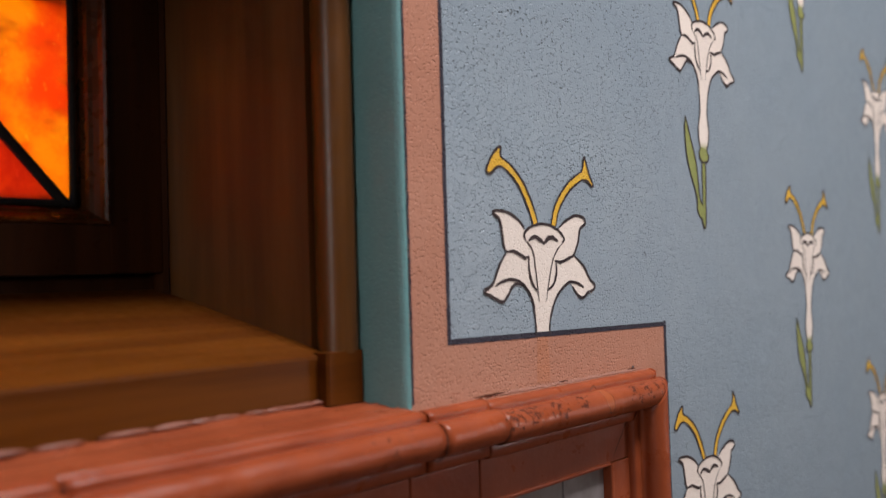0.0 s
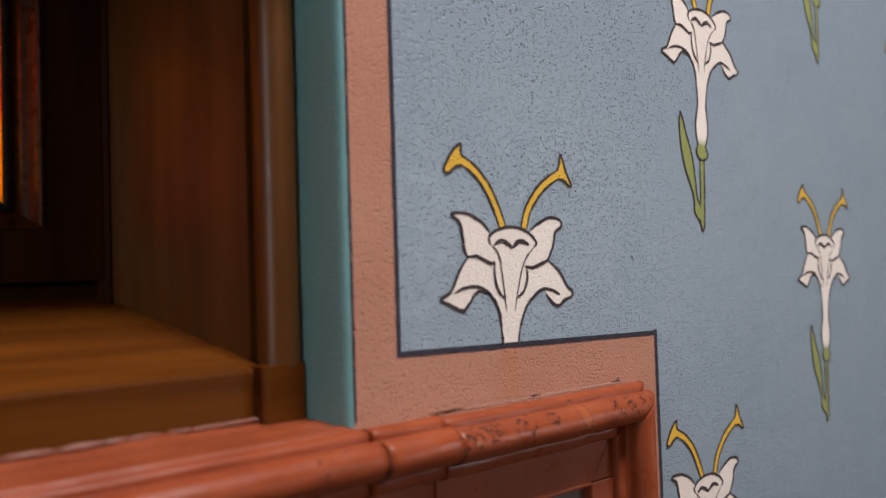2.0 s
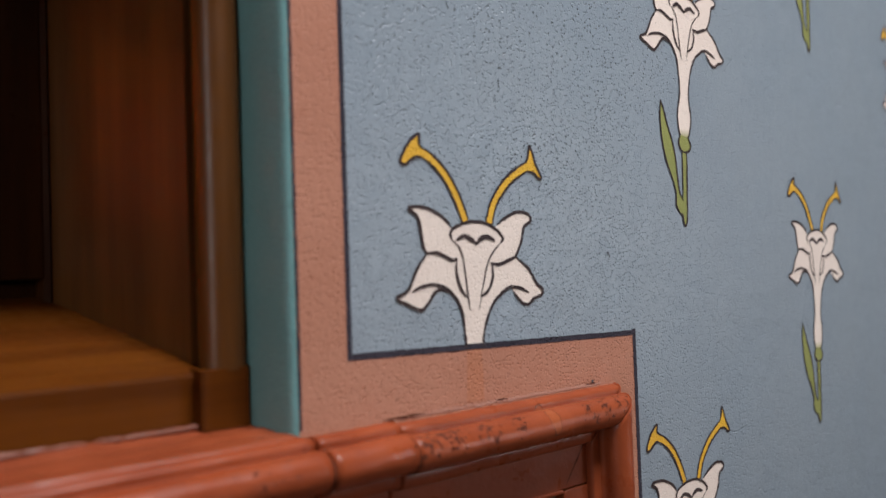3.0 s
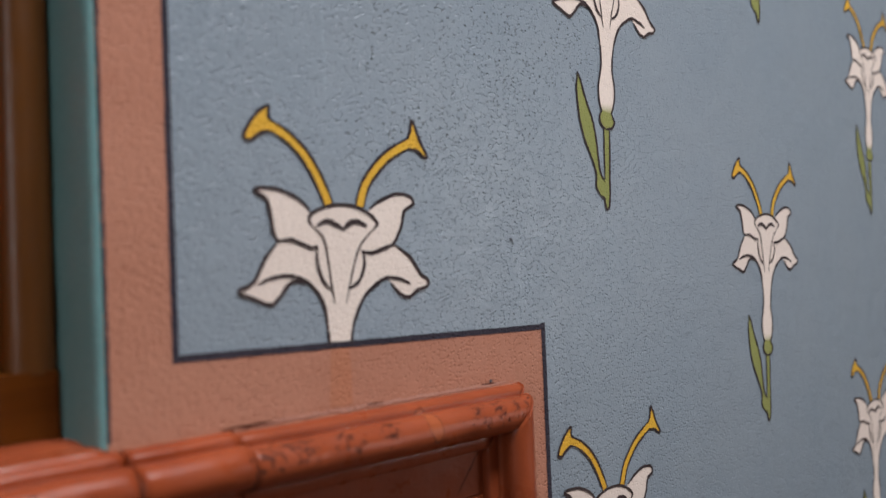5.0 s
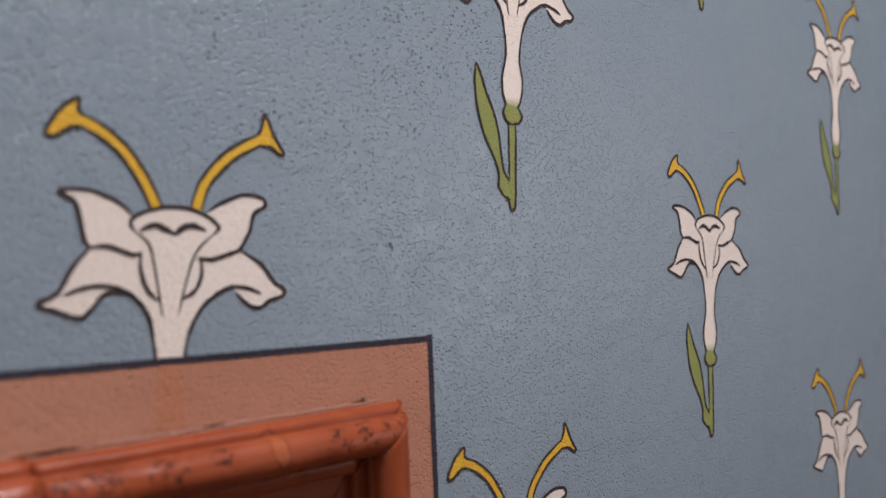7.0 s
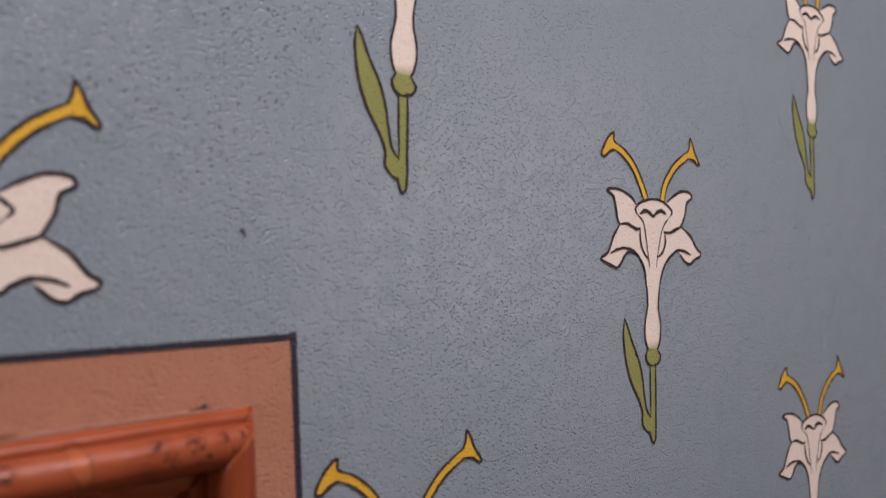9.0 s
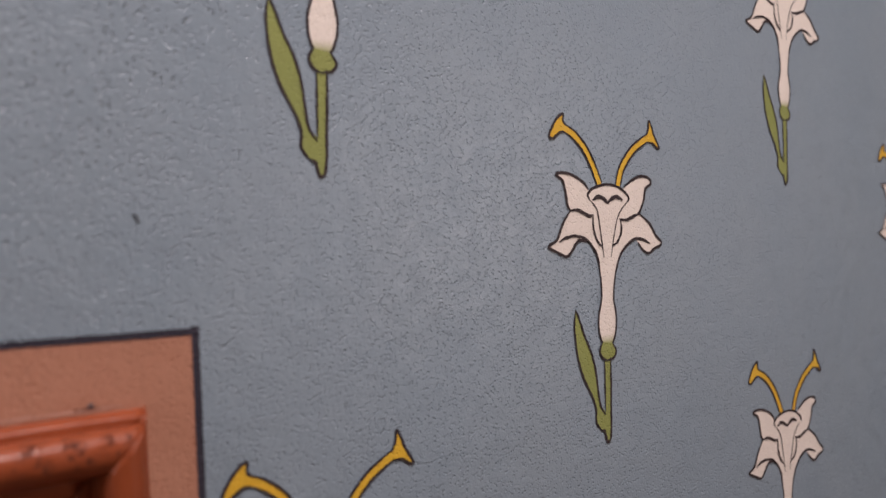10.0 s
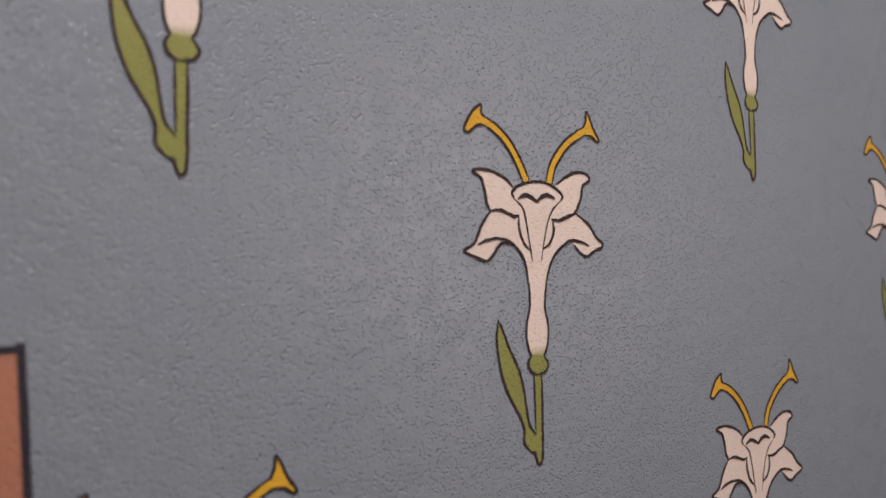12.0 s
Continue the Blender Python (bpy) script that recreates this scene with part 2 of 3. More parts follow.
def coloured_glass(name, a, b, dark, scale):
    m, n, l, p = tree_of(name)
    n.remove(p)
    geo = n.new("ShaderNodeNewGeometry").outputs["Position"]
    streak = noise_node(n, l, geo, scale, 5, 0.62, (1.0, 1, 0.9))
    c = blend(n, l, ramp(n, l, streak, 0.34, 0.62), a, b)
    c = blend(n, l, ramp(n, l, noise_node(n, l, geo, scale * 0.55, 3, 0.6, (0.8, 1, 1.5)), 0.52, 0.70, 0, 0.85), c, dark)
    drops = ramp(n, l, noise_node(n, l, geo, scale * 5, 2, 0.5, (1.4, 1, 0.8)), 0.62, 0.74, 0, 0.5)
    c = blend(n, l, drops, c, tuple(min(1.0, v * 1.4 + 0.02) for v in b))
    tr = n.new("ShaderNodeBsdfTranslucent")
    l.new(c, tr.inputs["Color"])
    gl = n.new("ShaderNodeBsdfGlossy")
    gl.inputs["Roughness"].default_value = 0.12
    bp = n.new("ShaderNodeBump")
    bp.inputs["Distance"].default_value = 0.002
    l.new(streak, bp.inputs["Height"])
    l.new(bp.outputs[0], gl.inputs["Normal"])
    mx = n.new("ShaderNodeMixShader")
    mx.inputs[0].default_value = 0.04
    l.new(tr.outputs[0], mx.inputs[1])
    l.new(gl.outputs[0], mx.inputs[2])
    l.new(mx.outputs[0], n["Material Output"].inputs["Surface"])
    return m


GLASS_AMBER = coloured_glass("amber_glass", (0.88, 0.185, 0.003), (0.97, 0.47, 0.012), (0.26, 0.05, 0.008), 22)
GLASS_RED = coloured_glass("red_orange_glass", (0.62, 0.085, 0.004), (0.85, 0.190, 0.006), (0.26, 0.04, 0.008), 20)

# ---------------------------------------------------------------- building helpers


def empty(name, m=None, **tags):
    ob = new(name)
    ob.matrix_world = m or Matrix()
    return tagged(ob, **tags)


def link(name, verts, faces, material, parent=None, label="", smooth=False):
    me = bpy.data.meshes.new(name)
    me.from_pydata([tuple(v) for v in verts], [], faces)
    me.materials.append(material)
    if smooth:
        me.shade_smooth()
    ob = new(name, me)
    ob.parent = parent
    return tagged(ob, label=label)


def part(name, bm, material, parent=None, label="", smooth=False):
    me = bpy.data.meshes.new(name)
    bmesh.ops.recalc_face_normals(bm, faces=bm.faces)
    bm.to_mesh(me)
    bm.free()
    me.materials.append(material)
    if smooth:
        me.shade_smooth()
    ob = new(name, me)
    ob.parent = parent
    return tagged(ob, label=label)


def add_box(bm, x0, x1, y0, y1, z0, z1, bevel=0.0):
    made = bmesh.ops.create_cube(bm, size=1, matrix=Matrix.Translation(((x0 + x1) / 2, (y0 + y1) / 2, (z0 + z1) / 2)) @ Matrix.Diagonal((x1 - x0, y1 - y0, z1 - z0, 1)))
    if bevel:
        edges = {e for v in made["verts"] for e in v.link_edges}
        bmesh.ops.bevel(bm, geom=list(edges), offset=bevel, segments=2, affect="EDGES", profile=0.5)
    return bm


def box(x0, x1, y0, y1, z0, z1, bevel=0.0):
    return add_box(bmesh.new(), x0, x1, y0, y1, z0, z1, bevel)


def smooth_line(pts, steps=6, closed=False):
    """A Catmull-Rom curve through plane points."""
    n = len(pts)
    out = []
    last = n if closed else n - 1
    for i in range(last):
        p = [Vector(pts[(i + k) % n] if closed else pts[max(0, min(n - 1, i + k))]) for k in (-1, 0, 1, 2)]
        for s in range(steps):
            t = s / steps
            out.append(0.5 * ((2 * p[1]) + (p[2] - p[0]) * t + (2 * p[0] - 5 * p[1] + 4 * p[2] - p[3]) * t * t + (3 * p[1] - p[0] - 3 * p[2] + p[3]) * t ** 3))
    if not closed:
        out.append(Vector(pts[-1]))
    return out


def paint_fill(name, outline, lift, material, parent, label=""):
    """A flat field of paint on the wall, inside a closed line (millimetres)."""
    bm = bmesh.new()
    f = bm.faces.new([bm.verts.new((p[0] / 1000, -lift / 1000, p[1] / 1000)) for p in outline])
    f.normal_update()
    if f.normal.y > 0:
        f.normal_flip()
    bmesh.ops.triangulate(bm, faces=[f])
    me = bpy.data.meshes.new(name)
    bm.to_mesh(me)
    bm.free()
    me.materials.append(material)
    ob = new(name, me)
    ob.parent = parent
    return tagged(ob, label=label)


def stroke(name, line, width, lift, material, parent, label="", taper=0.35, seed=0.0, rough=0.16, square=False):
    """A brush stroke along a line (millimetres), of uneven width."""
    n = len(line)
    verts, faces = [], []
    for i, p in enumerate(line):
        d = (line[min(i + 1, n - 1)] - line[max(i - 1, 0)]).normalized()
        side = Vector((-d.y, d.x))
        ends = 1.0 if square else min(1.0, taper + (1 - taper) * min(i, n - 1 - i) / max(1, min(8, n // 3)))
        for s in (1, -1):
            w = width / 2 * ends * (1 + rough * noise.noise((p[0] * 0.22 + seed, p[1] * 0.22, s * 9.0 + seed)) * 2 + 0.55 * rough * noise.noise((p[0] * 0.8, p[1] * 0.8 + seed, s * 5.0)) * 2)
            q = p + side * s * w
            verts.append((q[0] / 1000, -lift / 1000, q[1] / 1000))
        if i:
            a = 2 * i
            faces.append((a - 2, a - 1, a + 1, a))
    ob = link(name, verts, faces, material, parent, label)
    me = ob.data
    if me.polygons and me.polygons[0].normal.y > 0:
        me.flip_normals()
    return ob


# ---------------------------------------------------------------- the room
X0, X1, Y0, TOP, BACK = -3.2, 4.6, -3.3, 4.2, 0.45
# NICHE_T is set low, out of view, so the head shades sash and sill
NICHE_L, NICHE_R, NICHE_T = -1.62, -0.448, 1.81

bm = bmesh.new()
add_box(bm, NICHE_R, X1, 0, BACK, 1.335, TOP)
add_box(bm, -0.060, X1, 0, BACK, 0, 1.335)
add_box(bm, X0, NICHE_L, 0, BACK, 1.335, TOP)
add_box(bm, X0, -2.010, 0, BACK, 0, 1.335)
add_box(bm, NICHE_L, NICHE_R, 0, BACK, NICHE_T, TOP)
add_box(bm, NICHE_L, NICHE_R, 0.075, BACK, 1.335, 1.3600)
add_box(bm, -2.010, -0.060, 0.022, BACK, 0, 1.335)
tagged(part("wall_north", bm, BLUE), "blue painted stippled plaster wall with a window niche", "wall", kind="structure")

bm = bmesh.new()
for x0, x1, z0, z1 in ((X0, 2.48, 0, TOP), (3.42, X1, 0, TOP), (2.48, 3.42, 0, 0.95), (2.48, 3.42, 2.55, TOP)):
    add_box(bm, x0, x1, Y0 - 0.3, Y0, z0, z1)
tagged(part("wall_south", bm, ROOM), "dark brown painted wall with a tall window", "wall", kind="structure")
tagged(part("wall_east", box(X1, X1 + 0.2, Y0 - 0.3, BACK, 0, TOP), ROOM), "dark brown painted plain end wall", "wall", kind="structure")
bm = bmesh.new()
for y0, y1, z0, z1 in ((Y0 - 0.3, -1.45, 0, TOP), (-0.75, BACK, 0, TOP), (-1.45, -0.75, 0, 1.25), (-1.45, -0.75, 2.65, TOP)):
    add_box(bm, X0 - 0.2, X0, y0, y1, z0, z1)
tagged(part("wall_west", bm, ROOM), "dark brown painted end wall with a window", "wall", kind="structure")
w = empty("window_2", label="brown wooden window facing the daylight", category="window", kind="structure")
for a, b, c, d in ((-1.45, -1.40, 1.25, 2.65), (-0.80, -0.75, 1.25, 2.65), (-1.40, -0.80, 1.25, 1.30), (-1.40, -0.80, 2.60, 2.65)):
    part("window_frame", box(X0 - 0.03, X0 + 0.03, a, b, c, d, 0.005), FRAME_WHITE, w)
tagged(part("floor", box(X0 - 0.2, X1 + 0.2, Y0 - 0.3, BACK, -0.2, 0), FLOOR), "brown oak floor of the room", "floor", kind="structure")
bm = bmesh.new()
for x0, x1, y0, y1 in ((X0 - 0.2, -0.5, Y0 - 0.3, BACK), (0.5, X1 + 0.2, Y0 - 0.3, BACK), (-0.5, 0.5, Y0 - 0.3, -1.7), (-0.5, 0.5, -0.9, BACK)):
    add_box(bm, x0, x1, y0, y1, TOP, TOP + 0.2)
tagged(part("ceiling", bm, CEILING), "plain grey-brown ceiling with a square skylight", "ceiling", kind="structure")

for name, label, kind, x0, x1, z0, z1 in (("window_3", "tall brown wooden window facing the daylight", "window", 2.48, 3.42, 0.95, 2.55),):
    w = empty(name, label=label, category=kind, kind="structure")
    for a, b, c, d in ((x0, x0 + 0.05, z0, z1), (x1 - 0.05, x1, z0, z1), (x0 + 0.05, x1 - 0.05, z0, z0 + 0.05), (x0 + 0.05, x1 - 0.05, z1 - 0.05, z1), ((x0 + x1) / 2 - 0.025, (x0 + x1) / 2 + 0.025, z0 + 0.05, z1 - 0.05)):
        part("window_frame", box(a, b, Y0 - 0.02, Y0 + 0.03, c, d, 0.005), FRAME_WHITE, w)

# teal plaster return of the niche, with a worn round edge
prof = [(-0.4484, 0.0), (-0.4505, 0.0008), (-0.4525, 0.003), (-0.4540, 0.008), (-0.4560, 0.020), (-0.4580, 0.034), (-0.4595, 0.050), (-0.4600, 0.10), (-0.4478, 0.10), (-0.4478, 0.0)]
verts, faces = [], []
levels = 120
for k in range(levels + 1):
    z = 1.358 + (NICHE_T - 1.358) * k / levels
    for x, y in prof:
        w = 0.0007 * noise.noise((x * 30, y * 30, z * 24)) if x < -0.4479 else 0
        verts.append((x + w, y, z))
m = len(prof)
for k in range(levels):
    for j in range(m):
        faces.append((k * m + j, k * m + (j + 1) % m, (k + 1) * m + (j + 1) % m, (k + 1) * m + j))
ob = link("teal_trim", verts, faces, TEAL, None, smooth=True)
bm = bmesh.new()
bm.from_mesh(ob.data)
bmesh.ops.recalc_face_normals(bm, faces=bm.faces)
bm.to_mesh(ob.data)
bm.free()
tagged(ob, "teal painted plaster return beside the window niche", "trim", kind="structure")

# ---------------------------------------------------------------- painted border on the wall
border = empty("painted_border", label="salmon painted band with dark lines stepping round the niche", category="border", kind="structure")
field = [(-448.4, 1950), (-448.4, 1330), (-1, 1330), (-1, 1405.5), (-399, 1412.8), (-399, 1950)]
paint_fill("band", field, 0.3, BAND, border)
down = [Vector((-398.5, z)) for z in range(1950, 1410, -8)]
across = [Vector((x, 1406.0 - 0.0175 * x)) for x in range(-401, 1, 5)]
drop = [Vector((-3.7, z)) for z in range(1410, 200, -6)]
stroke("line", down, 4.8, 0.6, LINE, border, "dark line", seed=3, rough=0.10, square=True)
stroke("line", across, 5.4, 0.65, LINE, border, "dark line", seed=7, rough=0.10, square=True)
stroke("line", drop, 6.0, 0.7, LINE, border, "dark line", seed=11, rough=0.08, square=True)
edge_line = [Vector((-447.0, z)) for z in range(1950, 1358, -6)]
stroke("line", edge_line, 2.4, 0.6, LINE, border, "thin dark edge line", seed=15, rough=0.25, square=True)
right = [(-1, 1330), (-1, 200), (-60, 200), (-60, 1330)]
paint_fill("band", right, 0.3, BAND, border)

# ---------------------------------------------------------------- painted lilies
LINE_W = 3.2


def lily(m, label, cut=None, seed=0.0):
    """One stencilled lily; cut: where a border hides its lower part (millimetres)."""
    f = empty("painted_lily", m, label=label, category="painted flower", group="lilies on the wall")

    def pen(line, parent, width=LINE_W, lift=0.8, taper=0.4):
        stroke("outline", smooth_line(line, 9), width, lift, OUTLINE, parent, "", taper, seed + len(line) * 3.1 + line[0][0])

    low = [(-56, 40), (-68, 27), (-79, 9), (-92, 2), (-79, -4), (-65, -9), (-56, -3), (-50, 4), (-42, 8), (-28, 5), (-17, -5), (-13, -18), (-12, -33)]
    p = paint_fill("petal", smooth_line(low) + [Vector(v) for v in ((1, -33), (-2, 20), (-6, 44), (-20, 37))], 0.30, CREAM, f)
    pen(low[:10], p)
    pen([(-75, 7), (-64, 11), (-49, 12.5), (-34, 9), (-22, -1), (-15, -14), (-12.5, -33)], p)
    pen([(-56, 40), (-44, 40.5), (-33, 36.5), (-26, 34), (-20, 35.5)], p, 3.6, 0.82)
    pen([(-20, 36), (-20.5, 22), (-16, 8), (-8.5, 0)], p, 3.3, 0.84)
    low = [(60, 36), (78, 24), (89, 10), (98, 3), (95, -2), (84, -5), (75, -10), (65, -7), (55, 3), (51, 7), (38, 2), (25, -8), (16, -23), (12, -34)]
    p = paint_fill("petal", smooth_line(low) + [Vector(v) for v in ((-4, -34), (-6, 20), (14, 40), (24, 31))], 0.32, CREAM, f)
    pen(low[:9], p)
    pen([(77, 1), (66, 5.5), (51, 7.5), (38, 2), (25, -8), (16, -23), (12, -34)], p)
    pen([(60, 36), (49, 33), (36, 29), (24, 30.5)], p, 3.8, 0.82)
    pen([(26, 31), (26.5, 18), (20.5, 6), (9.5, 0)], p, 3.3, 0.84)
    up = [(-26, 63), (-34, 71), (-52, 79), (-69, 80.5), (-76, 78), (-66, 72), (-62, 58), (-60, 46), (-56, 40)]
    p = paint_fill("petal", smooth_line(up) + [Vector(v) for v in ((-44, 40), (-29, 35), (-20, 34), (-12, 42))], 0.38, CREAM, f)
    pen(up, p)
    up = [(34, 66), (48, 74), (65, 79.5), (80, 77.5), (83, 71), (73, 65), (69, 52), (62, 40), (57, 36)]
    p = paint_fill("petal", smooth_line(up) + [Vector(v) for v in ((49, 33), (32, 30), (24, 31), (20, 36))], 0.40, CREAM, f)
    pen(up, p)
    mouth = [(-25, 52), (-27, 58), (-20, 64), (-6, 68), (8, 69), (22, 67), (35, 61), (42, 54), (38, 49)]
    p = paint_fill("throat", smooth_line(mouth) + smooth_line([(38, 49), (28, 41), (20, 30), (12, 7), (7, -12)])[1:] + smooth_line([(-5, -12), (-7, 1), (-10, 24), (-14, 42), (-25, 52)])[:-1], 0.46, CREAM, f)
    pen(mouth, p, 3.0, 0.88)
    pen([(-25, 52), (-14, 42), (-10, 24), (-7, 1), (-5, -12)], p, 1.7, 0.90, 0.3)
    pen([(38, 49), (28, 41), (20, 30), (12, 7), (7, -12)], p, 1.7, 0.90, 0.3)
    pen([(-20, 51.5), (-10, 55.5), (-1, 52.5), (6.5, 48)], p, 4.6, 0.92, 0.45)
    pen([(4.5, 48), (13, 53.5), (21, 55), (31, 51.5)], p, 4.6, 0.93, 0.45)
    left = [(-12, -33), (-12, -55), (-18, -75), (-19, -89), (-17, -100), (-14, -106)]
    rite = [(12, -34), (8, -57), (11, -77), (10, -91), (6, -103), (2, -108)]
    if cut is not None:
        left, rite = [left[0], (-12, cut)], [rite[0], (10.5, cut)]
    p = paint_fill("tube", smooth_line(left) + list(reversed(smooth_line(rite))), 0.34, TUBE, f)
    pen(left, p, 2.7, 0.8, 0.8)
    pen(rite, p, 2.7, 0.8, 0.8)
    if cut is None:
        knot = [(-14, -105), (-19, -113), (-16, -122), (-8, -126), (3, -124), (8, -117), (3, -108)]
        p = paint_fill("calyx", smooth_line(knot), 0.42, GREEN, f)
        pen(knot[:4], p, 3.0, 0.86)
        pen(knot[3:], p, 3.0, 0.86)
        stalk = [(-12, -123), (-13, -150), (-14, -182), (-16, -204), (-13.5, -215), (-8, -212), (-6, -200), (-5, -181), (-3, -150), (-2, -123)]
        p = paint_fill("stalk", smooth_line(stalk), 0.44, GREEN, f)
        pen(stalk[:3], p, 2.4)
        pen([(-22, -201), (-17, -203), (-15.5, -208), (-13, -215), (-8, -212), (-6, -200), (-5, -181), (-3, -150), (-2, -123)], p, 3.0)
        leaf = [(-55, -67), (-58, -85), (-56.5, -107), (-54, -121), (-47, -141), (-35, -162), (-29.5, -177), (-30, -191), (-22, -201), (-14, -204), (-13.5, -184), (-22, -173), (-25, -155), (-27, -138), (-32, -118), (-43, -95), (-49, -78)]
        p = paint_fill("leaf", smooth_line(leaf, closed=True), 0.36, GREEN, f)
        pen(leaf[:9], p, 2.8)
        pen([(-14, -185), (-22, -174), (-25, -155), (-27, -138), (-32, -118), (-43, -95), (-50, -77), (-55, -67)], p, 2.8)
    for curve, head in (([(-7, 69), (-17, 90), (-30, 109), (-47, 123), (-63, 130)], [(-57, 132), (-61, 136), (-61, 144), (-71, 138), (-79, 128), (-83.5, 119), (-78, 116.5), (-71, 121), (-65, 124), (-59, 124)]),
                        ([(24, 68), (32, 88), (51, 108), (69, 119), (84, 126)], [(79, 128), (83, 135), (85, 145), (89, 140), (94, 128), (102, 115), (98, 113.5), (91, 118.5), (82, 119.5)])):
        line = smooth_line(curve)
        s = stroke("stamen", line, 7.2, 0.48, YELLOW, f, "", 1.0, seed, 0.05)
        for sg in (1, -1):
            edge = []
            for i, q in enumerate(line):
                d = (line[min(i + 1, len(line) - 1)] - line[max(i - 1, 0)]).normalized()
                edge.append(q + Vector((-d.y, d.x)) * sg * 4.3)
            stroke("outline", edge[:-2], 2.6, 0.84, OUTLINE, s, "", 0.5, seed + sg * 5)
        a = paint_fill("anther", smooth_line(head, closed=True), 0.52, YELLOW, f)
        # the pen goes round the head and leaves the mouth of the stamen free
        pen(head, a, 2.9, 0.86, 0.7)
    return f


PLACES = [
    ((0.477, 1.457), "cream lily with yellow stamens painted on the blue wall", None),
    ((-0.2555, 1.4555), "cream lily cut short by the salmon band", -46.0),
    ((0.126, 1.7420), "cream lily painted high above the band corner", None),
    ((0.095, 1.155), "cream lily painted low beside the dark line", None),
    ((0.872, 1.7475), "cream lily painted high on the blue wall", None),
    ((0.8285, 1.1520), "cream lily painted low on the blue wall", None),
    ((1.225, 1.457), "cream lily painted farther along the blue wall", None),
    ((0.500, 2.012), "cream lily painted near the top of the view", None),
]
for i, ((x, z), label, cut) in enumerate(PLACES):
    lily(pose(x, 0, z), label, cut, i * 17.3)

# ghost of the cut lily's stem under the band's paint
paint_fill("overpainted_stem", [(-266, 1409), (-248, 1409), (-246, 1385), (-246, 1361), (-269, 1361), (-267, 1385)], 0.45, GHOST, border, "orange ghost of a stem")

# ---------------------------------------------------------------- terracotta dado frame
OUT_X, OUT_Z = -0.045, 1.3550


def frame_profile():
    p = [(0.0, 0.012), (0.0, -0.0035), (0.0014, -0.0082), (0.0030, -0.0112), (0.0050, -0.0122), (0.0074, -0.0124), (0.0090, -0.0121)]
    cd, cy, r = 0.0240, -0.0196, 0.0157
    for k in range(19):
        a = radians(-26 + 224 * k / 18)
        p.append((cd - r * math.cos(a), cy - r * math.sin(a)))
    p += [(0.0405, -0.0090), (0.0425, -0.0098), (0.0520, -0.0098), (0.0535, -0.0085), (0.0540, -0.0030), (0.0540, 0.012)]
    return p


PROFILE = frame_profile()


def moulded_brick(name, parent, a, b, along_x, d_shift=0.0, y_shift=0.0, mitre_b=False, seed=0.0, grow=1.0):
    """A length of moulded brick. along_x: the top rail, from x=a to x=b; else a stile, from z=a down to z=b."""
    gap = 0.0003
    steps = max(3, int(abs(b - a) / 0.007))
    verts, faces = [], []
    n = len(PROFILE)
    for k in range(steps + 1):
        t = k / steps
        edge = min(k, steps - k)
        worn = 0.0011 if edge == 0 else (0.0003 if edge == 1 else 0.0)
        if mitre_b and (k > steps - 2 if along_x else k < 2):
            worn = 0.0
        for j, (d, y) in enumerate(PROFILE):
            d, y = d * grow, y * grow if y < 0 else y
            s = a + (b - a) * t
            if along_x:
                end = OUT_X - d if mitre_b else b - gap
                beg = a + gap
                s = beg + (end - beg) * t
                place = Vector((s, y, OUT_Z - d))
                away = Vector((0, 1, 0)) if j < 6 else Vector((0, y + 0.018, OUT_Z - d - (OUT_Z - 0.0232)))
            else:
                beg = OUT_Z - d if mitre_b else a - gap
                s = beg + (b + gap - beg) * t
                place = Vector((OUT_X - d, y, s))
            w = 0.0010 * noise.noise((s * 22 + seed, d * 40, y * 40 + seed)) + 0.0005 * noise.noise((s * 80, d * 150, seed + y * 150))
            if y < 0.005:
                place.y += w + worn + y_shift
                if along_x:
                    place.z += 0.0008 * noise.noise((s * 14 + seed, 3.3, 1.0)) - d_shift
                else:
                    place.x += 0.0008 * noise.noise((s * 14 + seed, 5.3, 1.0)) - d_shift
            verts.append(place)
    for k in range(steps):
        for j in range(n - 1):
            faces.append((k * n + j, k * n + j + 1, (k + 1) * n + j + 1, (k + 1) * n + j))
    faces.append(tuple(range(n)))
    faces.append(tuple(range(steps * n, steps * n + n)))
    ob = link(name, verts, faces, TERRA, parent)
    bm = bmesh.new()
    bm.from_mesh(ob.data)
    bmesh.ops.recalc_face_normals(bm, faces=bm.faces)
    bm.to_mesh(ob.data)
    bm.free()
    ob.data.shade_smooth()
    for e in ob.data.polygons[-2:]:
        e.use_smooth = False
    return ob


frame_ob = empty("dado_frame", label="red-brown glazed terracotta frame of moulded bricks, chipped", category="moulding", kind="structure")
for i, (a, b, lift, proud, mitre) in enumerate(((-2.0, -1.70, 0, 0, False), (-1.70, -1.385, 0, 0, False), (-1.385, -1.07, 0, 0, False), (-1.07, -0.757, -0.004, -0.001, False), (-0.7555, -0.4415, -0.0022, 0.0, False), (-0.4405, -0.3575, -0.0018, -0.0012, False), (-0.3565, 0, 0.0008, 0.0004, True))):
    moulded_brick("moulding_brick", frame_ob, a, b, True, lift, proud, mitre, i * 4.7)
for i, (a, b, mitre) in enumerate(((1.355, 1.12, True), (1.12, 0.86, False), (0.86, 0.60, False), (0.60, 0.34, False))):
    moulded_brick("moulding_brick", frame_ob, a, b, False, 0.0, 0.0, mitre, 50 + i * 3.7)


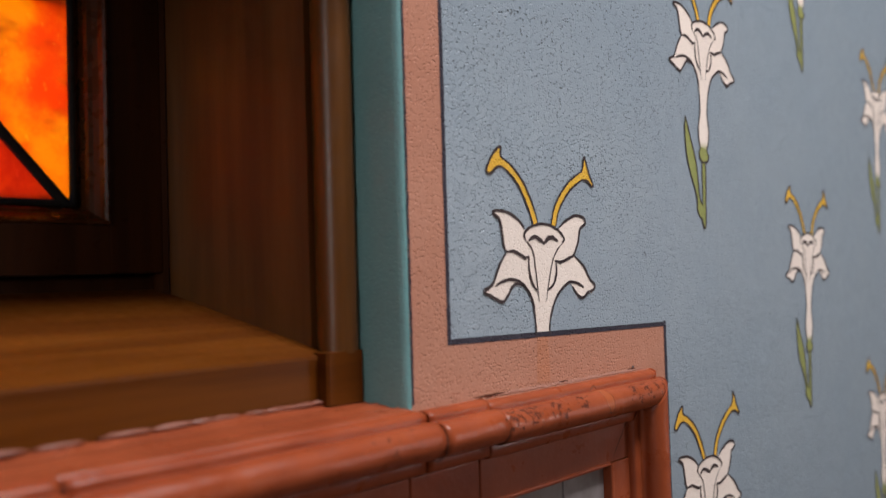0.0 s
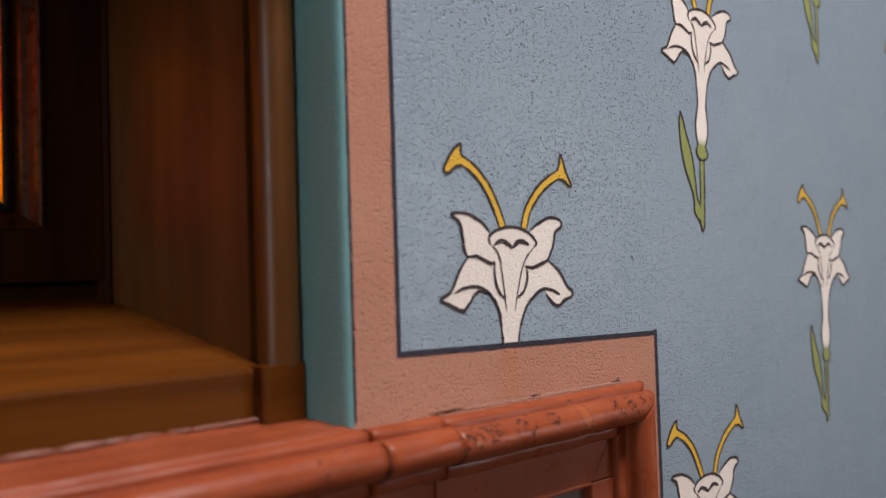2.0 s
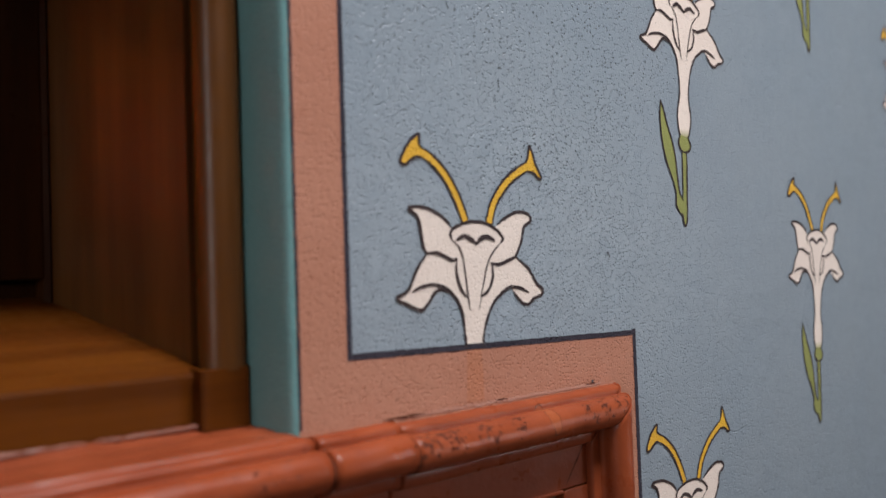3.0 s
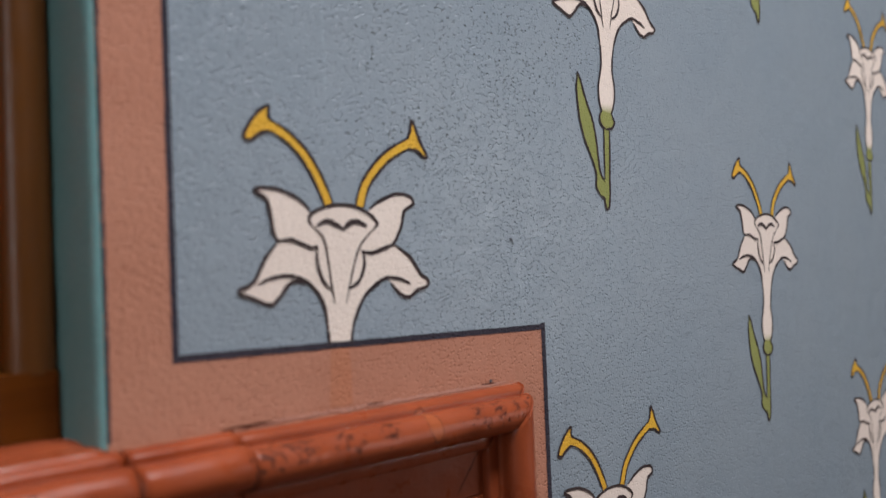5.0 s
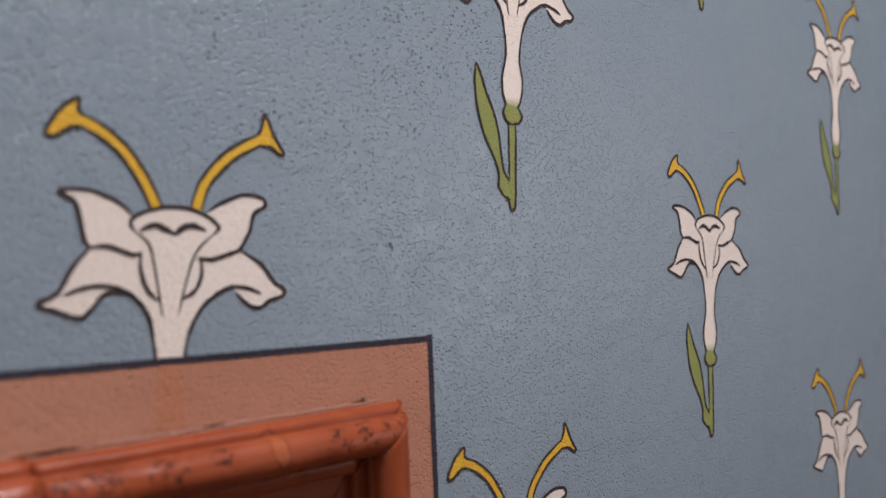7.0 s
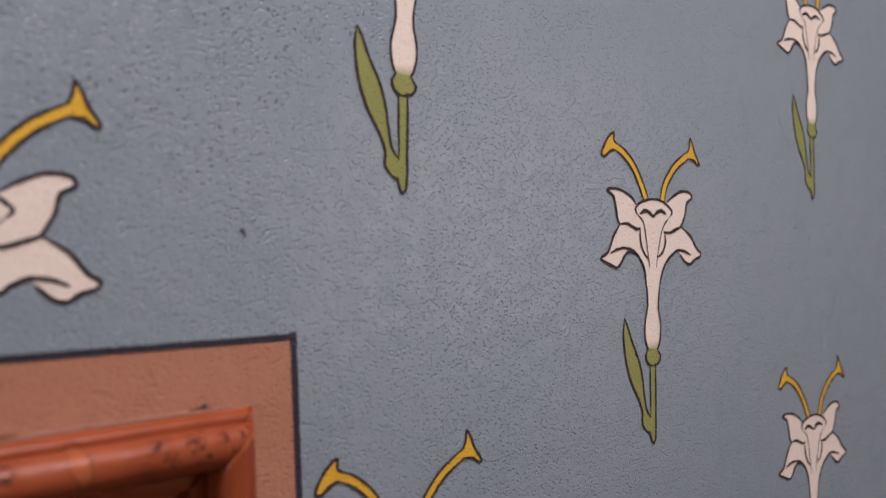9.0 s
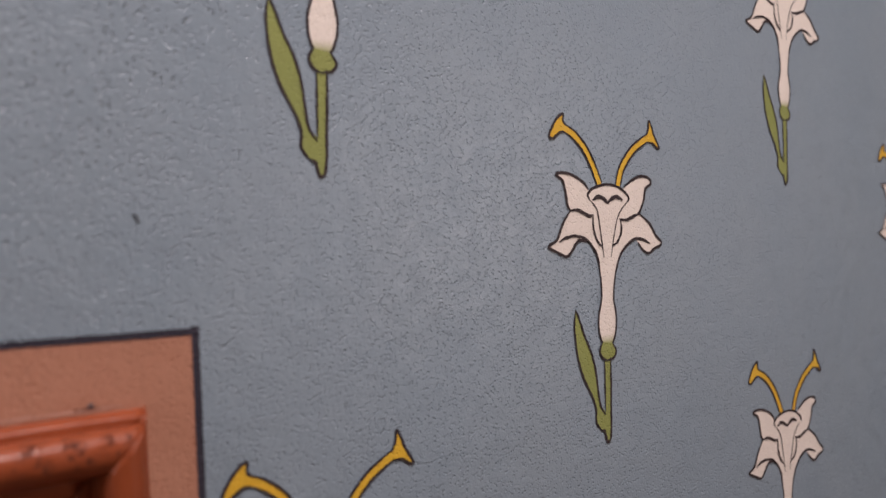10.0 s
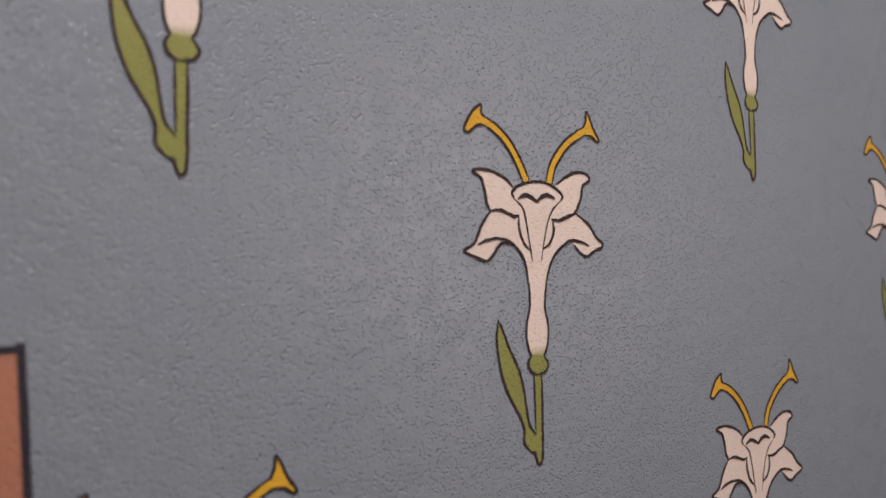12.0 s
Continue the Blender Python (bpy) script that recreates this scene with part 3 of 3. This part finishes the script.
def joint_crack(x0, first, last, width, bow=0.0, seed=0.0):
    """A ragged line of dark mortar across the roll at x0, between two points of the profile."""
    verts, faces = [], []
    rows_j, sub = [], 4
    for j in range(first, last):
        for k in range(sub):
            a, b = Vector(PROFILE[j]), Vector(PROFILE[j + 1])
            rows_j.append(a + (b - a) * k / sub)
    for i, q in enumerate(rows_j):
        t = i / (len(rows_j) - 1)
        out = (q - Vector((0.0240, -0.0196))).normalized()
        w = width * (0.6 + 0.7 * abs(noise.noise((i * 0.31, seed, 2.0))) + 0.5 * abs(noise.noise((i * 0.9, seed, 7.0)))) * min(1.0, 0.25 + 5 * min(t, 1 - t))
        mid = x0 + bow * (4 * t * (1 - t) - 0.5) + 0.0011 * noise.noise((i * 0.22, seed, 5.0))
        for side, lift in ((-1, -0.0006), (0, 0.0003), (1, -0.0006)):
            p = q + out * lift
            verts.append((mid + side * w / 2, p.y, OUT_Z - p.x))
        if i:
            c = 3 * i
            faces += [(c - 3, c - 2, c + 1, c), (c - 2, c - 1, c + 2, c + 1)]
    ob = link("crack", verts, faces, CRACK, frame_ob, "dark ragged crack", True)
    return ob


CRACK = simple("dark_crack", (0.050, 0.013, 0.006), (0.110, 0.028, 0.013), 160, 0.8, 0.0008, None, 0, 0.0, 0.2)
joint_crack(-0.4410, 5, 27, 0.0019, 0.0, 1.3)
joint_crack(-0.3570, 5, 28, 0.0030, 0.0, 4.1)
joint_crack(-0.7562, 5, 27, 0.0020, 0.0, 6.2)
# flat inner bricks round the tiles
for a, b in ((-2.0, -1.70), (-1.70, -1.40), (-1.40, -1.08), (-1.08, -0.757), (-0.756, -0.455), (-0.4535, -0.3635), (-0.362, -0.0985)):
    part("flat_brick", box(a, b, -0.0015, 0.018, 1.2585, 1.3008, 0.0016), TERRA, frame_ob)
    part("lip", box(a + 0.001, b + (0.0 if b < -0.2 else -0.0415), -0.0035, 0.016, 1.2550, 1.2600, 0.0018), TERRA, frame_ob)
for a, b in ((1.2575, 1.12), (1.118, 0.86), (0.858, 0.60), (0.598, 0.34)):
    part("flat_brick", box(-0.136, -0.0985, -0.0015, 0.018, b, a, 0.0016), TERRA, frame_ob)
    part("lip", box(-0.1395, -0.1345, -0.0035, 0.016, b, min(a, 1.2595), 0.0018), TERRA, frame_ob)
diagonal = [Vector((-103 - 0.62 * k + 1.5 * noise.noise((k * 0.13, 1, 0)), 1300 - 0.74 * k)) for k in range(0, 52, 2)]
stroke("crack", diagonal, 1.5, 1.9, CRACK, frame_ob, "dark ragged crack", 0.3, 61.0, 0.4)
part("mortar_bed", box(-2.0, -0.05, 0.0115, 0.0215, 0.34, 1.345), GROUT, frame_ob, "dark mortar behind the bricks")

panel = empty("tile_panel", label="grey-brown glazed tiles set below the niche, lightened for reflected daylight", category="tiles", kind="structure")
x = -0.1385
widths = [0.080, 0.108, 0.108, 0.108, 0.108, 0.108, 0.108, 0.108]
for w in widths:
    for r in range(3):
        top = 1.2565 - r * 0.11
        bmt = box(x - w + 0.0012, x - 0.0012, 0.0075, 0.0112, top - 0.108, top, 0.001)
        part("tile", bmt, TILE, panel)
    x -= w

# ledge between the rail and the wooden sill
verts, faces = [], []
cols, rows_n = 180, 24
for i in range(cols + 1):
    xx = NICHE_L + (NICHE_R - 0.004 - NICHE_L) * i / cols
    for j in range(rows_n + 1):
        t = j / rows_n
        y = -0.0045 + 0.075 * t
        z = 1.3585 + 0.0085 * t - 0.0016 * math.exp(-((t - 0.30) / 0.06) ** 2) - 0.0012 * math.exp(-((t - 0.62) / 0.07) ** 2) + (0.0015 * noise.noise((xx * 18, t * 3, 0.5)) + 0.0012 * noise.noise((xx * 60, t * 9, 4.5))) * (0.3 + t)
        verts.append((xx, y, z))
for i in range(cols):
    for j in range(rows_n):
        a = i * (rows_n + 1) + j
        faces.append((a, a + rows_n + 1, a + rows_n + 2, a + 1))
ledge = link("terracotta_ledge", verts, faces, TERRA, None, smooth=True)
solid = ledge.modifiers.new("thickness", "SOLIDIFY")
solid.thickness = 0.02
solid.offset = -1
tagged(ledge, "red-brown glazed ledge under the wooden sill", "ledge", kind="structure")

# smears of mortar along the foot of the sill
rng = random.Random(5)
smear = empty("mortar_seam", label="uneven reddish mortar seam along the sill foot", category="mortar", kind="structure")
xs = -0.80
while xs < -0.50:
    w = rng.uniform(0.012, 0.045)
    bm = bmesh.new()
    bmesh.ops.create_uvsphere(bm, u_segments=18, v_segments=10, radius=1)
    for v in bm.verts:
        k = 1 + 0.35 * noise.noise(v.co * 1.7 + Vector((xs * 40, 0, 0)))
        v.co = Vector((xs + v.co.x * w * 0.5 * k, 0.0575 + v.co.y * 0.0040 * k, 1.3668 + 0.002 * noise.noise((xs * 31, 2, 0)) + v.co.z * 0.0027 * k))
    part("mortar_blob", bm, MORTAR, smear, "", True)
    xs += w * rng.uniform(0.5, 1.1)

# ---------------------------------------------------------------- wooden window of the niche
win = empty("window_1", label="dark varnished wooden window with amber leaded glass", category="window", kind="structure")
SILL_Y, SILL_Z = 0.060, 1.4085


def prism(name, plan, z0, z1, material, parent, label="", smooth=False):
    n = len(plan)
    verts = [(x, y, z0) for x, y in plan] + [(x, y, z1) for x, y in plan]
    faces = [(i, (i + 1) % n, (i + 1) % n + n, i + n) for i in range(n)] + [tuple(range(n)), tuple(range(n, 2 * n))]
    bm = bmesh.new()
    vs = [bm.verts.new(v) for v in verts]
    for f in faces:
        bm.faces.new([vs[i] for i in f])
    ob = part(name, bm, material, parent, label)
    if smooth:
        ob.data.shade_smooth()
        ob.data.set_sharp_from_angle(angle=radians(40))
    return ob


def mirrored(plan):
    mid = NICHE_L + NICHE_R
    return [(mid - x, y) for x, y in reversed(plan)]


bead = [(-0.4750 + 0.0182 * math.cos(radians(a)), 0.0650 + 0.0182 * math.sin(radians(a))) for a in range(130, 326, 10)] + [(-0.4600, 0.0560), (-0.4600, 0.1100), (-0.4850, 0.1100)]
lining = [(-0.4940, 0.0790), (-0.5462, 0.236), (-0.5480, 0.262), (-0.470, 0.262), (-0.470, 0.0790)]
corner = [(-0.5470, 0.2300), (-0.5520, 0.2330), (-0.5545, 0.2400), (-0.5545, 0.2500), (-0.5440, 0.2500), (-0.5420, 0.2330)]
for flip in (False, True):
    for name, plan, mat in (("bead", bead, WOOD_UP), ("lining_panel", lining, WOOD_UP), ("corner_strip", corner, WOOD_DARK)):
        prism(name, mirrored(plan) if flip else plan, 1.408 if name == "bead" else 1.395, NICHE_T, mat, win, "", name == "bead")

prism("plinth", [(-0.5020, 0.0495), (-0.4995, 0.0475), (-0.4625, 0.0475), (-0.4605, 0.0495), (-0.4605, 0.092), (-0.5020, 0.092)], 1.3640, 1.4100, WOOD_ALONG, win)
# sloping sill board with a rounded nose
side = [(SILL_Y + 0.0015, 1.3610), (SILL_Y, 1.3630), (SILL_Y, SILL_Z - 0.004), (SILL_Y + 0.001, SILL_Z - 0.0012), (SILL_Y + 0.004, SILL_Z), (0.26, 1.4735), (0.26, 1.3610)]
bm = bmesh.new()
n = len(side)
x_a, x_b = NICHE_L + 0.012, -0.4608
va = [bm.verts.new((x_a, y, z)) for y, z in side]
vb = [bm.verts.new((x_b, y, z)) for y, z in side]
for i in range(n):
    bm.faces.new((va[i], va[(i + 1) % n], vb[(i + 1) % n], vb[i]))
bm.faces.new(va)
bm.faces.new(vb)
part("window_sill", bm, WOOD_ALONG, win, "orange-brown varnished sloping sill")

# fixed rail and sash
mid_x = (NICHE_L + NICHE_R) / 2
S_R, S_L = -0.5490, 2 * mid_x + 0.5490
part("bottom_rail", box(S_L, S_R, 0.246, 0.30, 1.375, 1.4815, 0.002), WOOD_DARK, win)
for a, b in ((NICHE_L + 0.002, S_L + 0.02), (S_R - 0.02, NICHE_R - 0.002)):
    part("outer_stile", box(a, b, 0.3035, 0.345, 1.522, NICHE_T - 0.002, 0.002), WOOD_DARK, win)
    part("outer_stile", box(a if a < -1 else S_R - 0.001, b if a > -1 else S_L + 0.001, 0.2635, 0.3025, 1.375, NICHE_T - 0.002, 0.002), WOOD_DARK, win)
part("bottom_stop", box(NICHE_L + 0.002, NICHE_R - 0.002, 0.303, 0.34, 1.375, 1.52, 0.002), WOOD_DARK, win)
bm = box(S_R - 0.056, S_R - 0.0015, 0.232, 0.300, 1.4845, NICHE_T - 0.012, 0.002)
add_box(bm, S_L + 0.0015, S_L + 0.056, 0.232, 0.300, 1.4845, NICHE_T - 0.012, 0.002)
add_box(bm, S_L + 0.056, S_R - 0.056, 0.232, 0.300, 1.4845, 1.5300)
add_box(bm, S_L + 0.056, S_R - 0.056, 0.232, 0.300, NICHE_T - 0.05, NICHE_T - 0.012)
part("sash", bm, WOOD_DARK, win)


def picture_moulding(name, x0, x1, z0, z1, prof, material, parent):
    """A mitred moulding inside a rectangle; prof: (distance inwards, y)."""
    bm = bmesh.new()
    loops = []
    for d, y in prof:
        loops.append([bm.verts.new(v) for v in ((x0 + d, y, z0 + d), (x1 - d, y, z0 + d), (x1 - d, y, z1 - d), (x0 + d, y, z1 - d))])
    for a, b in zip(loops, loops[1:]):
        for i in range(4):
            bm.faces.new((a[i], a[(i + 1) % 4], b[(i + 1) % 4], b[i]))
    return part(name, bm, material, parent)


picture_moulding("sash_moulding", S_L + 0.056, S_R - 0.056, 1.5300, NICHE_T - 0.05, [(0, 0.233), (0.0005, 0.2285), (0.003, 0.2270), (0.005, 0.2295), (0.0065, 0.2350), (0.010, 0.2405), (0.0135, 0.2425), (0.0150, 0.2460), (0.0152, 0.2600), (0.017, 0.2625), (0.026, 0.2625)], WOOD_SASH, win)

# coloured panes and the lead between them
GX1, GX0, GZ0, GZ1 = S_R - 0.078, S_L + 0.078, 1.5495, NICHE_T - 0.062
GY = 0.256


def pane(name, pts, material):
    ob = link(name, [(x, GY, z) for x, z in pts] + [(x, GY + 0.004, z) for x, z in pts], [tuple(range(len(pts)))] + [tuple(reversed(range(len(pts), 2 * len(pts))))], material, win)
    return ob


slope = 64 / 57
DX, DZ = 0.150, 0.150 * slope
pane("glass_pane", [(GX0, GZ0), (GX1 - 0.008, GZ0), (GX1 - 0.008 - DX, GZ0 + DZ), (GX0 + DX, GZ0 + DZ)], GLASS_RED)
pane("glass_pane", [(GX1 - 0.008, GZ0), (GX1, GZ0), (GX1, GZ1), (GX1 - 0.008 - DX, GZ1), (GX1 - 0.008 - DX, GZ0 + DZ)], GLASS_AMBER)
pane("glass_pane", [(GX0, GZ0), (GX0 + DX, GZ0 + DZ), (GX0 + DX, GZ1), (GX0, GZ1)], GLASS_AMBER)
pane("glass_pane", [(GX0 + DX, GZ0 + DZ), (GX1 - 0.008 - DX, GZ0 + DZ), (GX1 - 0.008 - DX, GZ1), (GX0 + DX, GZ1)], GLASS_RED)


def came(a, b, wide=0.0085):
    d = Vector((b[0] - a[0], 0, b[1] - a[1]))
    s = Vector((-d.z, 0, d.x)).normalized() * wide / 2
    plan = [(-1, 0.0), (-0.8, -0.0018), (0, -0.0026), (0.8, -0.0018), (1, 0.0), (1, 0.0035), (-1, 0.0035)]
    verts = [Vector((p[0], GY - 0.001, p[1])) + s * k + Vector((0, y, 0)) for p in (a, b) for k, y in plan]
    n = len(plan)
    faces = [(i, (i + 1) % n, (i + 1) % n + n, i + n) for i in range(n)] + [tuple(range(n)), tuple(range(n, 2 * n))]
    bm = bmesh.new()
    vs = [bm.verts.new(v) for v in verts]
    for f in faces:
        bm.faces.new([vs[i] for i in f])
    part("lead_came", bm, LEAD, win)


came((GX1 - 0.008, GZ0), (GX1 - 0.008 - DX, GZ0 + DZ), 0.0100)
came((GX0, GZ0), (GX0 + DX, GZ0 + DZ))
came((GX0 + DX, GZ0 + DZ), (GX1 - 0.008 - DX, GZ0 + DZ))
came((GX1 - 0.008 - DX, GZ0 + DZ), (GX1 - 0.008 - DX, GZ1))
came((GX0 + DX, GZ0 + DZ), (GX0 + DX, GZ1))
came((GX1 - 0.001, GZ0), (GX1 - 0.001, GZ1), 0.006)
came((GX0 + 0.001, GZ0), (GX0 + 0.001, GZ1), 0.006)
came((GX0, GZ0 + 0.001), (GX1, GZ0 + 0.001), 0.006)
# unseen board under the lowered head, keeps the skylight off the sash
prism("unseen_head_board", [(NICHE_L + 0.012, 0.05), (-0.4605, 0.05), (-0.4605, 0.30), (NICHE_L + 0.012, 0.30)], NICHE_T - 0.012, NICHE_T, WOOD_ALONG, win)

# ---------------------------------------------------------------- small marks
spot = empty("plaster_chip", pose(-0.045, -0.0004, 1.493), label="small dark knock in the blue plaster", category="mark", kind="structure")
paint_fill("dent", smooth_line([(-2.2, 3.2), (0.2, 2.2), (1.2, 0), (2.2, -3.0), (0.8, -3.4), (-0.6, -0.5), (-2.6, 1.4)], 4, True), 0.5, CHIP, spot)

# ragged lip of paint where the plaster meets the rail, and a speck beside it
PALE = plaster("pale_paint_lip", (0.50, 0.255, 0.185), (0.45, 0.210, 0.145), 0.55, 0.6, None, 0.3, 0.4)
lip = [Vector((x, 1357.2 + 1.0 * noise.noise((x * 0.05, 0, 0)) + 0.003 * (-40 - x))) for x in range(-345, -58, 3)]
stroke("paint_lip", lip, 2.4, 0.75, PALE, border, "pale ragged lip of paint", 0.2, 21.0, 0.45)
speck = empty("plaster_speck", pose(-0.083, -0.0006, 1.3605), label="small dark speck in the salmon paint", category="mark", kind="structure")
paint_fill("dent", smooth_line([(-2.4, 0.6), (-0.4, 1.5), (2.0, 0.7), (1.2, -0.9), (-1.2, -1.0)], 4, True), 0.5, CHIP, speck)

# hairline of raised paint above the cut lily, and the dark gap where the paint has left the rail
HAIRLINE = plaster("pale_blue_hairline", (0.30, 0.36, 0.41), (0.28, 0.34, 0.39), 0.5, 0.6, None, 0.1, 0.5)
seam = [Vector((-262 + 0.8 * noise.noise((z * 0.02, 4, 0)), z)) for z in range(1598, 1960, 4)]
hair = empty("plaster_hairline", label="fine pale hairline running down the blue plaster", category="mark", kind="structure")
stroke("hairline", seam, 0.9, 0.1, HAIRLINE, hair, "", 0.3, 31.0, 0.45)
for a, b, w in ((-366, -318, 1.7), (-232, -212, 1.3), (-96, -74, 1.1)):
    gap_line = [Vector((x, 1358.6 + 0.7 * noise.noise((x * 0.11, 2, 0)))) for x in range(a, b, 2)]
    stroke("paint_gap", gap_line, w, 0.95, CRACK, border, "dark gap below the paint", 0.2, a * 0.1, 0.5)
